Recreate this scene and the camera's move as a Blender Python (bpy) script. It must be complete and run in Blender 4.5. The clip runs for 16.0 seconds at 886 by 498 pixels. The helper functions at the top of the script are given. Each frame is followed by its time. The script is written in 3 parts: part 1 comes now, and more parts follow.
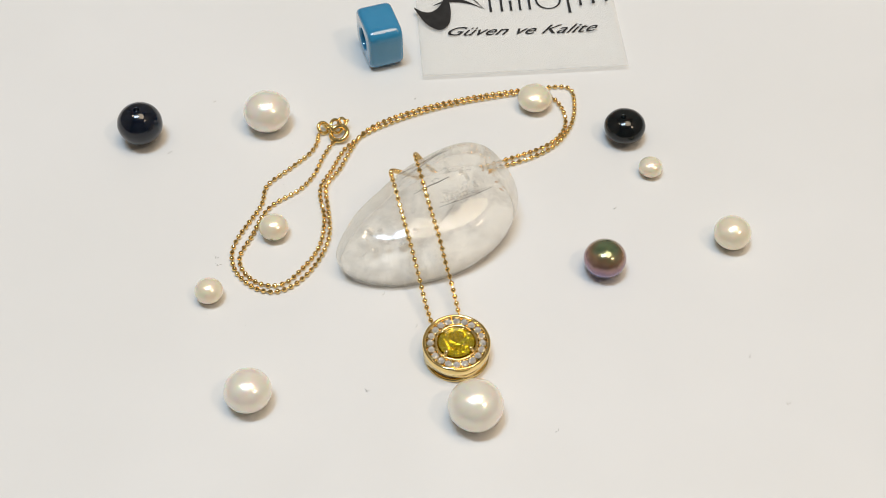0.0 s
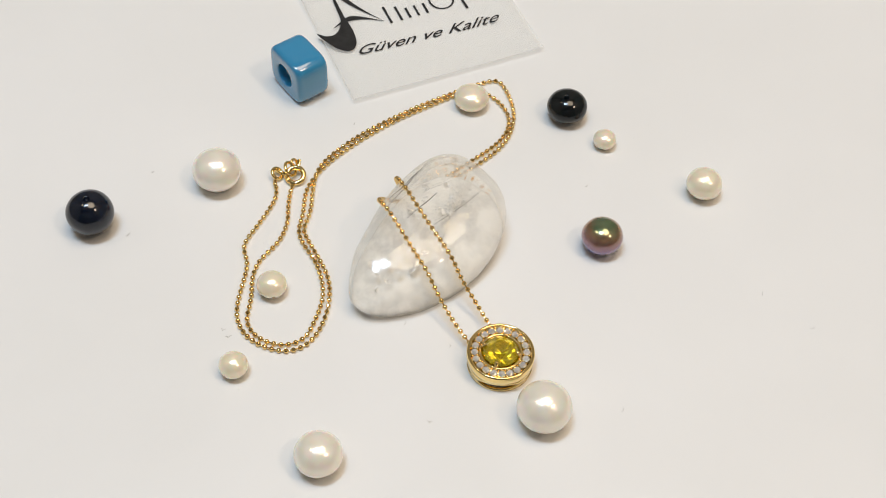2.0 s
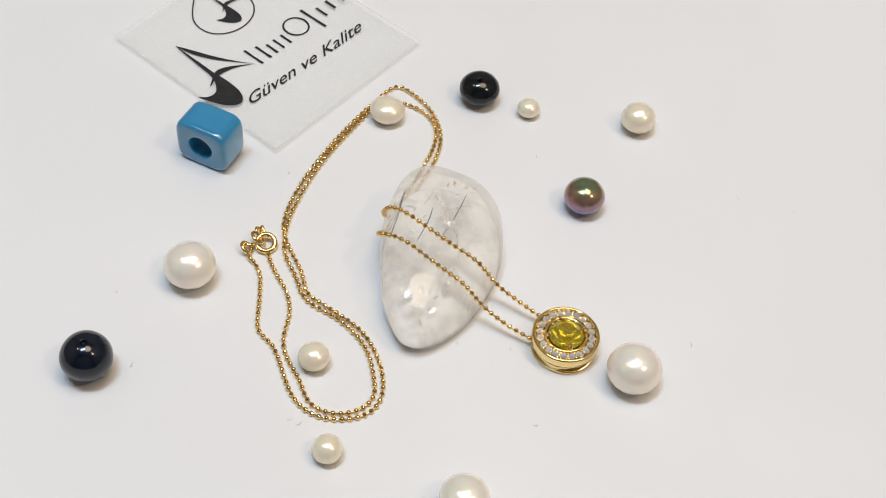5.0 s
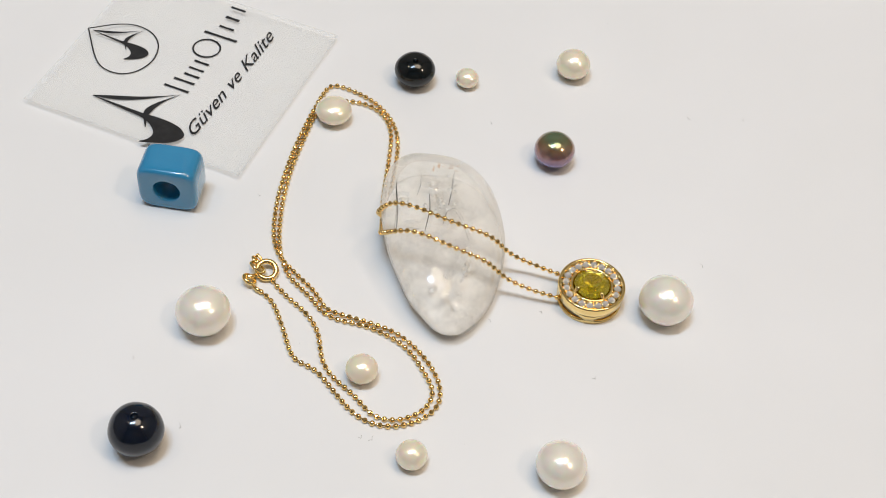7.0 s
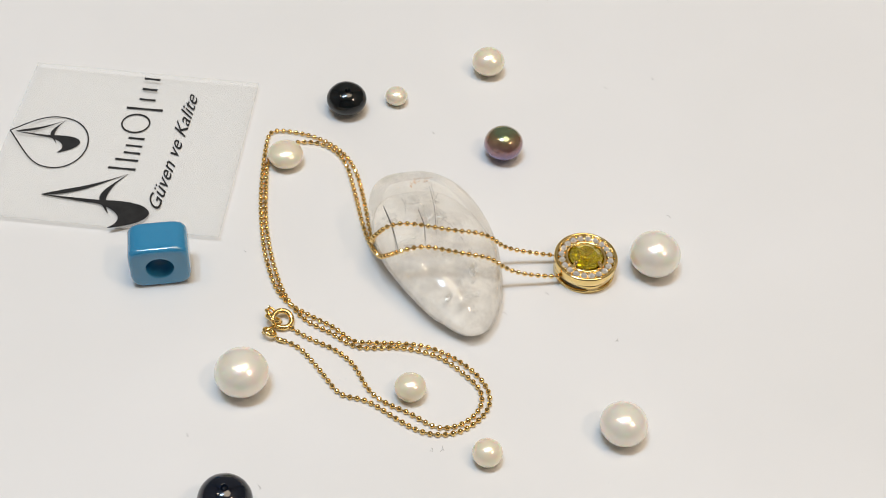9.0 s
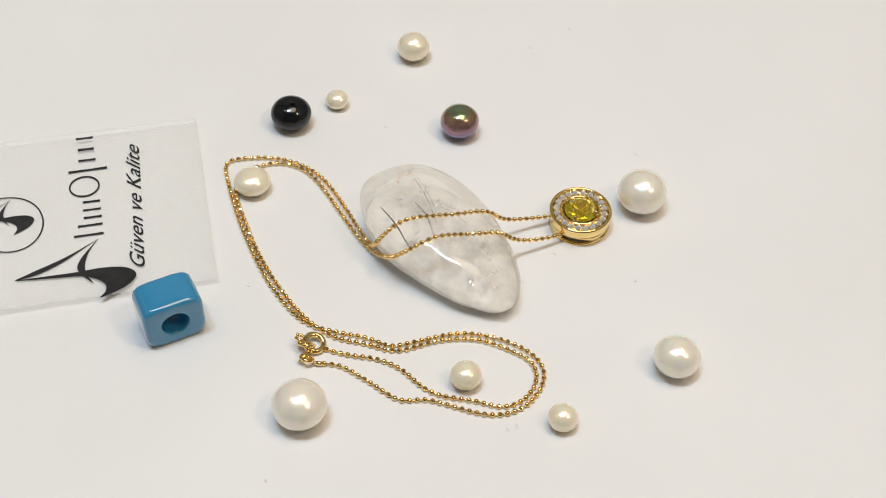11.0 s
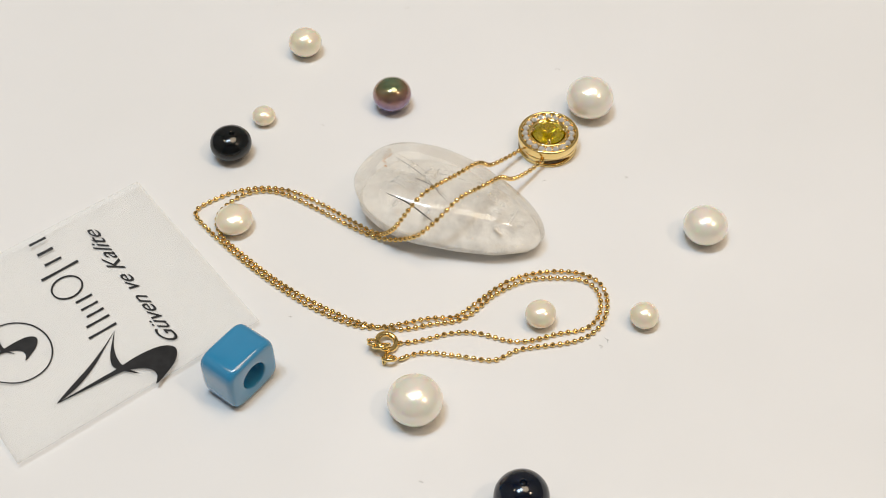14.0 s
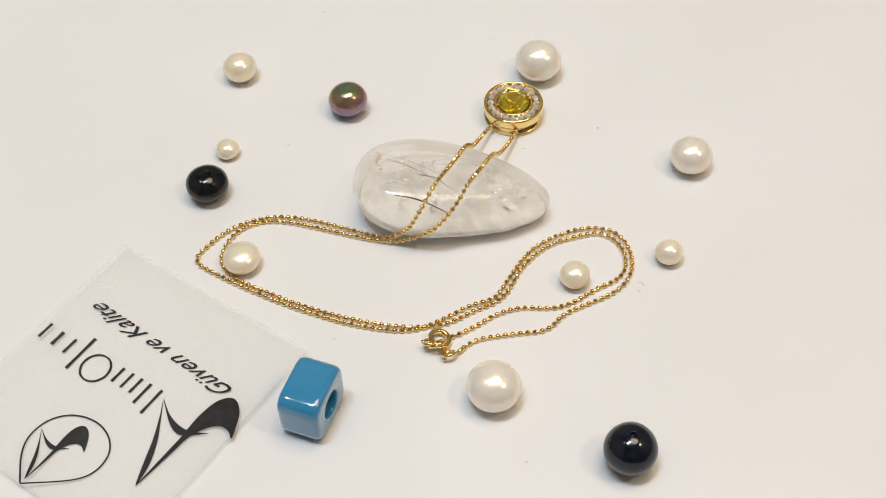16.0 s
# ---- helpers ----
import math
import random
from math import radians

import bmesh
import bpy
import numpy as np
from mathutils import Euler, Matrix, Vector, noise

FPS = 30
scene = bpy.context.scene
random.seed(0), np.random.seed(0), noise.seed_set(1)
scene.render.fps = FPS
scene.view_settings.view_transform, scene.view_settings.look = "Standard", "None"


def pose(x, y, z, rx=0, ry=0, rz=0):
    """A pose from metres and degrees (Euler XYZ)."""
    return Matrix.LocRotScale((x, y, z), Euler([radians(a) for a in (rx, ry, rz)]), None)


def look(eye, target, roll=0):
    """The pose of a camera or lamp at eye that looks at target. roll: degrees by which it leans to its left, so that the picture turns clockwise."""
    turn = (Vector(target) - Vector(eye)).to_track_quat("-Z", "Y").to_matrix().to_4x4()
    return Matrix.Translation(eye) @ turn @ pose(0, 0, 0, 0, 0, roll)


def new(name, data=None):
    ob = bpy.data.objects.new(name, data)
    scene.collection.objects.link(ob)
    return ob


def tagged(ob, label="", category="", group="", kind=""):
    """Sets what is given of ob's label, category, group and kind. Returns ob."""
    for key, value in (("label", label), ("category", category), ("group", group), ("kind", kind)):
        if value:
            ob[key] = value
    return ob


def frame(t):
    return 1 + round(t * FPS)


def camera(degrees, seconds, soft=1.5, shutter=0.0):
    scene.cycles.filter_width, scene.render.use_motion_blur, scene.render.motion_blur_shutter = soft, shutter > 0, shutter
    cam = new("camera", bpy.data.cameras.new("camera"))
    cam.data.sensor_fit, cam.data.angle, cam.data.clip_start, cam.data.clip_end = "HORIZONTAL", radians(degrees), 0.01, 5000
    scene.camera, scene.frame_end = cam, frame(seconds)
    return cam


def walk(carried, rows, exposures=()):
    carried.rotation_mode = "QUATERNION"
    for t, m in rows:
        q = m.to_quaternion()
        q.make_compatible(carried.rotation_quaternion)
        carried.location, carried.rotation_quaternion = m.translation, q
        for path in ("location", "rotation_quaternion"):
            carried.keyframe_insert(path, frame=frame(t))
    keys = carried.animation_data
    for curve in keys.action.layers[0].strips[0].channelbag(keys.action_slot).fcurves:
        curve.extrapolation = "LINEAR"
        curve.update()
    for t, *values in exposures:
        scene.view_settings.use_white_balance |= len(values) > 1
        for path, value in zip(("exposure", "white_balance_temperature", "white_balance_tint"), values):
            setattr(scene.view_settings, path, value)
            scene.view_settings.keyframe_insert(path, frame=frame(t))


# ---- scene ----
from mathutils.bvhtree import BVHTree

MM = 0.001

# ---- camera: hand-held over a slowly turning stand ----
cam = camera(37.1, 16.0, soft=1.0)
CAM_ROWS = [
    (0.0, 0.0000, 0.0000, 0.1740, 38.45, 0.09, -0.13),
    (0.5, 0.0009, 0.0005, 0.1748, 38.40, -0.33, -0.24),
    (1.0, 0.0007, 0.0009, 0.1754, 38.37, -0.74, -0.23),
    (1.5, -0.0009, 0.0024, 0.1752, 38.29, -1.08, -0.28),
    (2.0, -0.0018, 0.0031, 0.1753, 38.19, -1.58, -0.41),
    (2.5, -0.0015, 0.0031, 0.1747, 38.07, -1.95, -0.36),
    (3.0, -0.0023, 0.0047, 0.1739, 38.03, -2.42, -0.26),
    (3.5, -0.0027, 0.0052, 0.1737, 38.09, -2.68, -0.35),
    (4.0, -0.0033, 0.0058, 0.1727, 38.42, -2.99, -0.42),
    (4.5, -0.0040, 0.0067, 0.1719, 38.64, -3.26, -0.60),
    (5.0, -0.0046, 0.0067, 0.1705, 38.98, -3.49, -0.73),
    (7.5, -0.0026, 0.0067, 0.1668, 39.34, -3.33, -1.53),
    (8.0, -0.0010, 0.0008, 0.1711, 40.00, -3.28, -1.73),
    (8.5, -0.0030, -0.0003, 0.1712, 40.53, -3.14, -2.13),
    (9.0, -0.0020, 0.0002, 0.1706, 40.77, -2.81, -2.44),
    (9.5, -0.0013, 0.0005, 0.1702, 40.93, -2.40, -2.57),
    (12.0, 0.0010, 0.0010, 0.1671, 41.21, -0.73, -4.35),
    (12.5, 0.0015, -0.0010, 0.1680, 41.38, -0.26, -4.68),
    (13.0, 0.0001, -0.0016, 0.1676, 41.40, -0.28, -5.32),
    (13.5, -0.0011, 0.0005, 0.1680, 40.64, 0.17, -6.00),
    (14.0, -0.0008, 0.0012, 0.1680, 40.31, 0.67, -6.33),
    (14.5, -0.0015, 0.0025, 0.1688, 40.09, 0.73, -6.78),
    (15.0, -0.0033, 0.0033, 0.1687, 39.85, 0.88, -7.54),
    (15.5, -0.0046, 0.0047, 0.1694, 39.49, 1.07, -8.28),
    (16.0, -0.0058, 0.0056, 0.1706, 39.15, 1.29, -8.99),
]
walk(cam, [(t, pose(x, y, z, rx, ry, rz)) for t, x, y, z, rx, ry, rz in CAM_ROWS],
     [(0.0, 0.0, 6510, 11.5), (1.0, 0.0, 6540, 12), (3.5, 0.0, 6370, 13), (5.0, 0.0, 6250, 14), (9.0, 0.0, 6430, 13), (12.5, 0.01, 6560, 12.3), (16.0, 0.02, 6660, 13.3)])

AXIS = (0.00367, 0.1504)  # the turntable's spindle


def spin(t):
    """The turntable's turn at t seconds, as a matrix."""
    a = 9.35 * t - 0.0667 * t * t
    return pose(AXIS[0], AXIS[1], 0, 0, 0, a) @ pose(-AXIS[0], -AXIS[1], 0)


RIDERS = []  # everything that turns with the stand

# ---- light: lamps and spots of a shop ceiling, plus one added wide fill ----
scene.view_settings.exposure = 0.0
world = bpy.data.worlds.new("room_air")
scene.world = world
world.use_nodes = True
world.node_tree.nodes["Background"].inputs[0].default_value = (0.9, 0.95, 1.0, 1)
world.node_tree.nodes["Background"].inputs[1].default_value = 0.05


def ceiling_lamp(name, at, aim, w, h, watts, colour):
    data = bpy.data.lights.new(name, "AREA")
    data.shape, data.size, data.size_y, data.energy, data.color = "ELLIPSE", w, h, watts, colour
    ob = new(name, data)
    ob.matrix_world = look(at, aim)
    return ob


TARGET = (0.0, 0.15, 0.0)
ceiling_lamp("main_lamp", (-0.29, 0.10, 1.38), TARGET, 0.17, 0.15, 4.9, (0.60, 0.805, 1.0))
ceiling_lamp("main_lamp", (-0.10, 0.15, 1.38), TARGET, 0.17, 0.13, 4.4, (0.60, 0.805, 1.0))
# added broad warm fill, unseen; stands in for scattered warm light in the shadows
ceiling_lamp("wide_fill", (0.34, 0.24, 1.70), (0.34, 0.24, 0.0), 0.80, 0.80, 11.2, (1.0, 0.825, 0.60))
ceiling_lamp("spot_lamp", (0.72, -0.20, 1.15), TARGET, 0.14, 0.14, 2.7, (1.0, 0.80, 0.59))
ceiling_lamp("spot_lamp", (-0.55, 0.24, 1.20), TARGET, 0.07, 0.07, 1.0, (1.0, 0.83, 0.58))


# ---- materials ----
def material(name, colour, rough=0.5, metal=0.0, **more):
    m = bpy.data.materials.new(name)
    m.use_nodes = True
    b = m.node_tree.nodes["Principled BSDF"]
    b.inputs["Base Color"].default_value = (*colour, 1)
    b.inputs["Roughness"].default_value = rough
    b.inputs["Metallic"].default_value = metal
    for key, value in more.items():
        b.inputs[key.replace("_", " ")].default_value = value
    return m


def bsdf(m):
    return m.node_tree.nodes["Principled BSDF"]


def noise_node(m, scale, detail=4.0, rough=0.5):
    t = m.node_tree
    co = t.nodes.new("ShaderNodeTexCoord")
    n = t.nodes.new("ShaderNodeTexNoise")
    n.inputs["Scale"].default_value, n.inputs["Detail"].default_value, n.inputs["Roughness"].default_value = scale, detail, rough
    t.links.new(co.outputs["Object"], n.inputs["Vector"])
    return n


def ramp_node(m, source, stops):
    t = m.node_tree
    r = t.nodes.new("ShaderNodeValToRGB")
    while len(r.color_ramp.elements) < len(stops):
        r.color_ramp.elements.new(0.5)
    for e, (p, c) in zip(r.color_ramp.elements, stops):
        e.position, e.color = p, (*c, 1)
    t.links.new(source, r.inputs["Fac"])
    return r


def mottled(m, scale, a, b, lo=0.35, hi=0.65):
    n = noise_node(m, scale)
    r = ramp_node(m, n.outputs["Fac"], ((lo, a), (hi, b)))
    m.node_tree.links.new(r.outputs["Color"], bsdf(m).inputs["Base Color"])
    return n


def bumped(m, scale, strength, distance, detail=4.0):
    t = m.node_tree
    n = noise_node(m, scale, detail)
    b = t.nodes.new("ShaderNodeBump")
    b.inputs["Strength"].default_value, b.inputs["Distance"].default_value = strength, distance
    t.links.new(n.outputs["Fac"], b.inputs["Height"])
    t.links.new(b.outputs["Normal"], bsdf(m).inputs["Normal"])
    return m


def rough_varied(m, scale, lo, hi):
    t = m.node_tree
    n = noise_node(m, scale, 6.0, 0.6)
    r = t.nodes.new("ShaderNodeMapRange")
    r.inputs["From Min"].default_value, r.inputs["From Max"].default_value = 0.3, 0.7
    r.inputs["To Min"].default_value, r.inputs["To Max"].default_value = lo, hi
    t.links.new(n.outputs["Fac"], r.inputs["Value"])
    t.links.new(r.outputs["Result"], bsdf(m).inputs["Roughness"])
    return m


WHITE_TOP = material("white_acrylic", (0.80, 0.79, 0.77), 0.35)
mottled(WHITE_TOP, 14.0, (0.785, 0.775, 0.755), (0.81, 0.80, 0.785))
rough_varied(WHITE_TOP, 60.0, 0.28, 0.42)
bumped(WHITE_TOP, 1500.0, 0.04, 0.00004)
WALL = material("wall_paint", (0.29, 0.27, 0.24), 0.8)
mottled(WALL, 3.0, (0.27, 0.25, 0.22), (0.31, 0.29, 0.26))
DARK_WALL = material("dark_surround", (0.10, 0.09, 0.08), 0.6)
mottled(DARK_WALL, 5.0, (0.08, 0.07, 0.065), (0.13, 0.115, 0.10))
CEIL = material("ceiling_paint", (0.38, 0.36, 0.33), 0.9)
mottled(CEIL, 4.0, (0.48, 0.46, 0.43), (0.52, 0.50, 0.47))
COUNTER = material("counter_laminate", (0.70, 0.69, 0.67), 0.4)
mottled(COUNTER, 9.0, (0.68, 0.67, 0.65), (0.72, 0.71, 0.69))


def pearl_material(name, a, b, rough=0.26, metal=0.0, coat=0.5, gloss=0.6, coat_rough=0.09):
    m = material(name, a, rough, metal, Subsurface_Weight=0.3, Subsurface_Scale=0.002, Specular_IOR_Level=gloss, Coat_Weight=coat, Coat_Roughness=coat_rough, Coat_IOR=1.6)
    mottled(m, 320.0, a, b, 0.3, 0.7)
    bumped(m, 500.0, 0.02, 0.00004, 2.0)
    return m


PEARL_WHITE = pearl_material("white_nacre", (0.97, 0.905, 0.785), (0.95, 0.865, 0.735), 0.25, 0.28, 0.5, 0.7, 0.14)
PEARL_CREAM = pearl_material("cream_nacre", (0.97, 0.875, 0.69), (0.95, 0.835, 0.63), 0.25, 0.28, 0.5, 0.7, 0.14)
PEARL_BLUE = pearl_material("blue_black_nacre", (0.002, 0.005, 0.012), (0.004, 0.008, 0.020), 0.13, 0.0, 0.0, 0.6)
PEARL_BLACK = pearl_material("black_nacre", (0.003, 0.005, 0.006), (0.005, 0.007, 0.008), 0.12, 0.0, 0.0, 0.5)

# peacock overtone: green above, bronze round the waist, violet below
PEARL_PEACOCK = pearl_material("peacock_nacre", (0.16, 0.09, 0.08), (0.20, 0.12, 0.10), 0.18, 0.7)
_t = PEARL_PEACOCK.node_tree
_co = _t.nodes.new("ShaderNodeTexCoord")
_sp = _t.nodes.new("ShaderNodeSeparateXYZ")
_mr = _t.nodes.new("ShaderNodeMapRange")
_n = noise_node(PEARL_PEACOCK, 260.0)
_ad = _t.nodes.new("ShaderNodeMath")
_ad.operation, _ad.inputs[1].default_value = "MULTIPLY_ADD", 0.25
_mr.inputs["From Min"].default_value, _mr.inputs["From Max"].default_value = -0.0036, 0.0036
_t.links.new(_co.outputs["Object"], _sp.inputs[0])
_t.links.new(_sp.outputs["Z"], _mr.inputs["Value"])
_t.links.new(_n.outputs["Fac"], _ad.inputs[0])
_t.links.new(_mr.outputs["Result"], _ad.inputs[2])
_r = ramp_node(PEARL_PEACOCK, _ad.outputs[0], ((0.5, (0.18, 0.13, 0.28)), (0.74, (0.34, 0.20, 0.21)), (0.89, (0.38, 0.24, 0.14)), (1.0, (0.20, 0.27, 0.15))))
_t.links.new(_r.outputs["Color"], bsdf(PEARL_PEACOCK).inputs["Base Color"])

GOLD = material("yellow_gold", (0.84, 0.57, 0.19), 0.07, 1.0)
mottled(GOLD, 900.0, (0.88, 0.59, 0.22), (0.94, 0.69, 0.29))
bumped(GOLD, 2500.0, 0.05, 0.00002)
GOLD_PLAIN = material("polished_gold", (0.92, 0.69, 0.29), 0.10, 1.0)
rough_varied(GOLD_PLAIN, 1200.0, 0.06, 0.15)
STONE = material("clear_stone", (0.98, 0.97, 0.95), 0.03, 0.70, IOR=2.1)
YELLOW_STONE = material("yellow_stone", (1.0, 0.82, 0.02), 0.005, 0.0, Transmission_Weight=0.86, IOR=1.9)
BLUE_GLASS = material("blue_enamel", (0.028, 0.235, 0.43), 0.16, 0.0, Coat_Weight=0.9, Coat_Roughness=0.04)
mottled(BLUE_GLASS, 120.0, (0.026, 0.225, 0.42), (0.032, 0.25, 0.45))
bumped(BLUE_GLASS, 350.0, 0.05, 0.0001)
INK = material("black_ink", (0.012, 0.012, 0.013), 0.45)
mottled(INK, 800.0, (0.010, 0.010, 0.011), (0.02, 0.02, 0.021))
DUST = material("grey_lint", (0.45, 0.43, 0.40), 0.9)
NEEDLE = material("dark_needle", (0.03, 0.025, 0.02), 0.3, 0.6)
RUST = material("rusty_stain", (0.58, 0.31, 0.09), 0.7)



def let_through(m, share, colour):
    """A thin cloudy sheet: part of what it scatters leaves on the far side."""
    t = m.node_tree
    tl, mx = t.nodes.new("ShaderNodeBsdfTranslucent"), t.nodes.new("ShaderNodeMixShader")
    tl.inputs[0].default_value, mx.inputs[0].default_value = (*colour, 1), share
    t.links.new(bsdf(m).outputs[0], mx.inputs[1])
    t.links.new(tl.outputs[0], mx.inputs[2])
    return mx.outputs[0]


# tracing-paper card: most of the light goes straight through
VELLUM = material("vellum", (0.91, 0.91, 0.90), 0.45)
mottled(VELLUM, 120.0, (0.95, 0.95, 0.945), (0.965, 0.965, 0.96))
_t = VELLUM.node_tree
_tr = _t.nodes.new("ShaderNodeBsdfTransparent")
_tr.inputs[0].default_value = (0.995, 0.995, 0.99, 1)
_mx = _t.nodes.new("ShaderNodeMixShader")
_mx.inputs[0].default_value = 0.80
_t.links.new(let_through(VELLUM, 0.3, (0.96, 0.96, 0.955)), _mx.inputs[1])
_t.links.new(_tr.outputs[0], _mx.inputs[2])
_t.links.new(_mx.outputs[0], _t.nodes["Material Output"].inputs["Surface"])

# milky rock crystal: clear body with cloudy veils
QUARTZ = material("rock_crystal", (0.99, 0.98, 0.96), 0.02, 0.0, Transmission_Weight=1.0, IOR=1.5)
_t = QUARTZ.node_tree
_n = noise_node(QUARTZ, 85.0, 5.0, 0.55)
_r = ramp_node(QUARTZ, _n.outputs["Fac"], ((0.40, (0.015, 0.015, 0.015)), (0.55, (0.06, 0.06, 0.06)), (0.68, (0.22, 0.22, 0.22))))
_tp = _t.nodes.new("ShaderNodeBsdfTransparent")
_tp.inputs[0].default_value = (0.998, 0.985, 0.95, 1)
_df = _t.nodes.new("ShaderNodeBsdfDiffuse")
_df.inputs[0].default_value = (0.98, 0.95, 0.89, 1)
_gl = _t.nodes.new("ShaderNodeBsdfGlossy")
_gl.inputs["Roughness"].default_value = 0.09
_lw = _t.nodes.new("ShaderNodeLayerWeight")
_pw = _t.nodes.new("ShaderNodeMath")
_pw.operation, _pw.inputs[1].default_value = "POWER", 4.0
_ma = _t.nodes.new("ShaderNodeMath")
_ma.operation, _ma.inputs[1].default_value, _ma.inputs[2].default_value = "MULTIPLY_ADD", 0.40, 0.03
_t.links.new(_lw.outputs["Facing"], _pw.inputs[0])
_t.links.new(_pw.outputs[0], _ma.inputs[0])
_m1 = _t.nodes.new("ShaderNodeMixShader")
_m1.inputs[0].default_value = 0.66
_m2 = _t.nodes.new("ShaderNodeMixShader")
_m3 = _t.nodes.new("ShaderNodeMixShader")
_t.links.new(bsdf(QUARTZ).outputs[0], _m1.inputs[1])
_t.links.new(_tp.outputs[0], _m1.inputs[2])
_t.links.new(_r.outputs["Color"], _m2.inputs[0])
_t.links.new(_m1.outputs[0], _m2.inputs[1])
_tl = _t.nodes.new("ShaderNodeBsdfTranslucent")
_tl.inputs[0].default_value = (0.98, 0.95, 0.89, 1)
_m4 = _t.nodes.new("ShaderNodeMixShader")
_m4.inputs[0].default_value = 0.55
_t.links.new(_df.outputs[0], _m4.inputs[1])
_t.links.new(_tl.outputs[0], _m4.inputs[2])
_t.links.new(_m4.outputs[0], _m2.inputs[2])
_t.links.new(_ma.outputs[0], _m3.inputs[0])
_t.links.new(_m2.outputs[0], _m3.inputs[1])
_t.links.new(_gl.outputs[0], _m3.inputs[2])
_t.links.new(_m3.outputs[0], _t.nodes["Material Output"].inputs["Surface"])
bumped(QUARTZ, 260.0, 0.08, 0.0003)
VEIL = material("white_veil", (0.98, 0.97, 0.95), 0.16, 0.45)
# near-white, for the added layer that lightens the rock from within
BRIGHTENER = material("inner_brightener", (0.99, 0.97, 0.94), 0.40)
for _mat, _scale, _lo, _hi, _least, _most in ((VEIL, 700.0, 0.44, 0.54, 0.0, 1.0), (BRIGHTENER, 160.0, 0.40, 0.56, 0.68, 0.98), (RUST, 900.0, 0.42, 0.5, 0.0, 0.9)):
    _t = _mat.node_tree
    _tp = _t.nodes.new("ShaderNodeBsdfTransparent")
    _n = noise_node(_mat, _scale, 6.0, 0.7)
    _r = ramp_node(_mat, _n.outputs["Fac"], ((_lo, (_least, _least, _least)), (_hi, (_most, _most, _most))))
    _mx = _t.nodes.new("ShaderNodeMixShader")
    _t.links.new(_r.outputs["Color"], _mx.inputs[0])
    _t.links.new(_tp.outputs[0], _mx.inputs[1])
    _t.links.new(let_through(_mat, 0.05 if _mat is BRIGHTENER else 0.3, (0.98, 0.97, 0.96)) if _mat is not RUST else bsdf(_mat).outputs[0], _mx.inputs[2])
    _t.links.new(_mx.outputs[0], _t.nodes["Material Output"].inputs["Surface"])


# ---- mesh helpers ----
def finish(name, bm, mat, smooth=True):
    me = bpy.data.meshes.new(name)
    bmesh.ops.recalc_face_normals(bm, faces=bm.faces)
    bm.to_mesh(me)
    bm.free()
    for p in me.polygons:
        p.use_smooth = smooth
    me.materials.append(mat)
    return me


def part(name, bm, mat, parent, label="", smooth=True, at=None):
    ob = new(name, finish(name, bm, mat, smooth))
    ob.parent = parent
    if at is not None:
        ob.matrix_basis = at
    if label:
        tagged(ob, label)
    return ob


def lathe(profile, n=64, closed=False):
    """A turned body from (radius, height) pairs; the ends on the axis are closed with a fan."""
    bm = bmesh.new()
    rings = []
    for r, z in profile:
        if r < 1e-9:
            rings.append([bm.verts.new((0, 0, z))])
        else:
            rings.append([bm.verts.new((r * math.cos(6.2831853 * k / n), r * math.sin(6.2831853 * k / n), z)) for k in range(n)])
    pairs = list(zip(rings, rings[1:])) + ([(rings[-1], rings[0])] if closed else [])
    for a, b in pairs:
        for k in range(n):
            j = (k + 1) % n
            if len(a) == 1 and len(b) == 1:
                continue
            if len(a) == 1:
                bm.faces.new((a[0], b[k], b[j]))
            elif len(b) == 1:
                bm.faces.new((a[k], a[j], b[0]))
            else:
                bm.faces.new((a[k], a[j], b[j], b[k]))
    return bm


def tube(points, radius, n=8, closed=False):
    """A round wire along points; radius may be a number or one per point."""
    bm = bmesh.new()
    P = [Vector(p) for p in points]
    rings, up = [], Vector((0, 0, 1))
    for i, p in enumerate(P):
        a = P[i - 1] if (i or closed) else p
        b = P[(i + 1) % len(P)] if (i + 1 < len(P) or closed) else p
        d = (b - a).normalized()
        s = d.cross(up)
        s = s.normalized() if s.length > 1e-3 else Vector((1, 0, 0))
        u = s.cross(d)
        r = radius[i] if isinstance(radius, (list, tuple)) else radius
        rings.append([bm.verts.new(p + r * (s * math.cos(6.2831853 * k / n) + u * math.sin(6.2831853 * k / n))) for k in range(n)])
    pairs = list(zip(rings, rings[1:])) + ([(rings[-1], rings[0])] if closed else [])
    for a, b in pairs:
        for k in range(n):
            bm.faces.new((a[k], a[(k + 1) % n], b[(k + 1) % n], b[k]))
    if not closed:
        bm.faces.new(rings[0])
        bm.faces.new(rings[-1])
    return bm


def slab(x0, x1, y0, y1, z0, z1, bevel=0.0):
    bm = bmesh.new()
    bmesh.ops.create_cube(bm, size=1.0, matrix=Matrix.Translation(((x0 + x1) / 2, (y0 + y1) / 2, (z0 + z1) / 2)) @ Matrix.Diagonal((x1 - x0, y1 - y0, z1 - z0, 1)))
    if bevel:
        bmesh.ops.bevel(bm, geom=bm.edges[:], offset=bevel, segments=3, affect="EDGES", profile=0.5)
    return bm


def smooth_line(points, per=8):
    """A Catmull-Rom line through the points."""
    P = [Vector(p) for p in points]
    P = [2 * P[0] - P[1], *P, 2 * P[-1] - P[-2]]
    out = []
    for i in range(1, len(P) - 2):
        a, b, c, d = P[i - 1:i + 3]
        for k in range(per):
            u = k / per
            out.append(0.5 * (2 * b + (c - a) * u + (2 * a - 5 * b + 4 * c - d) * u * u + (3 * b - a - 3 * c + d) * u ** 3))
    out.append(P[-2])
    return out


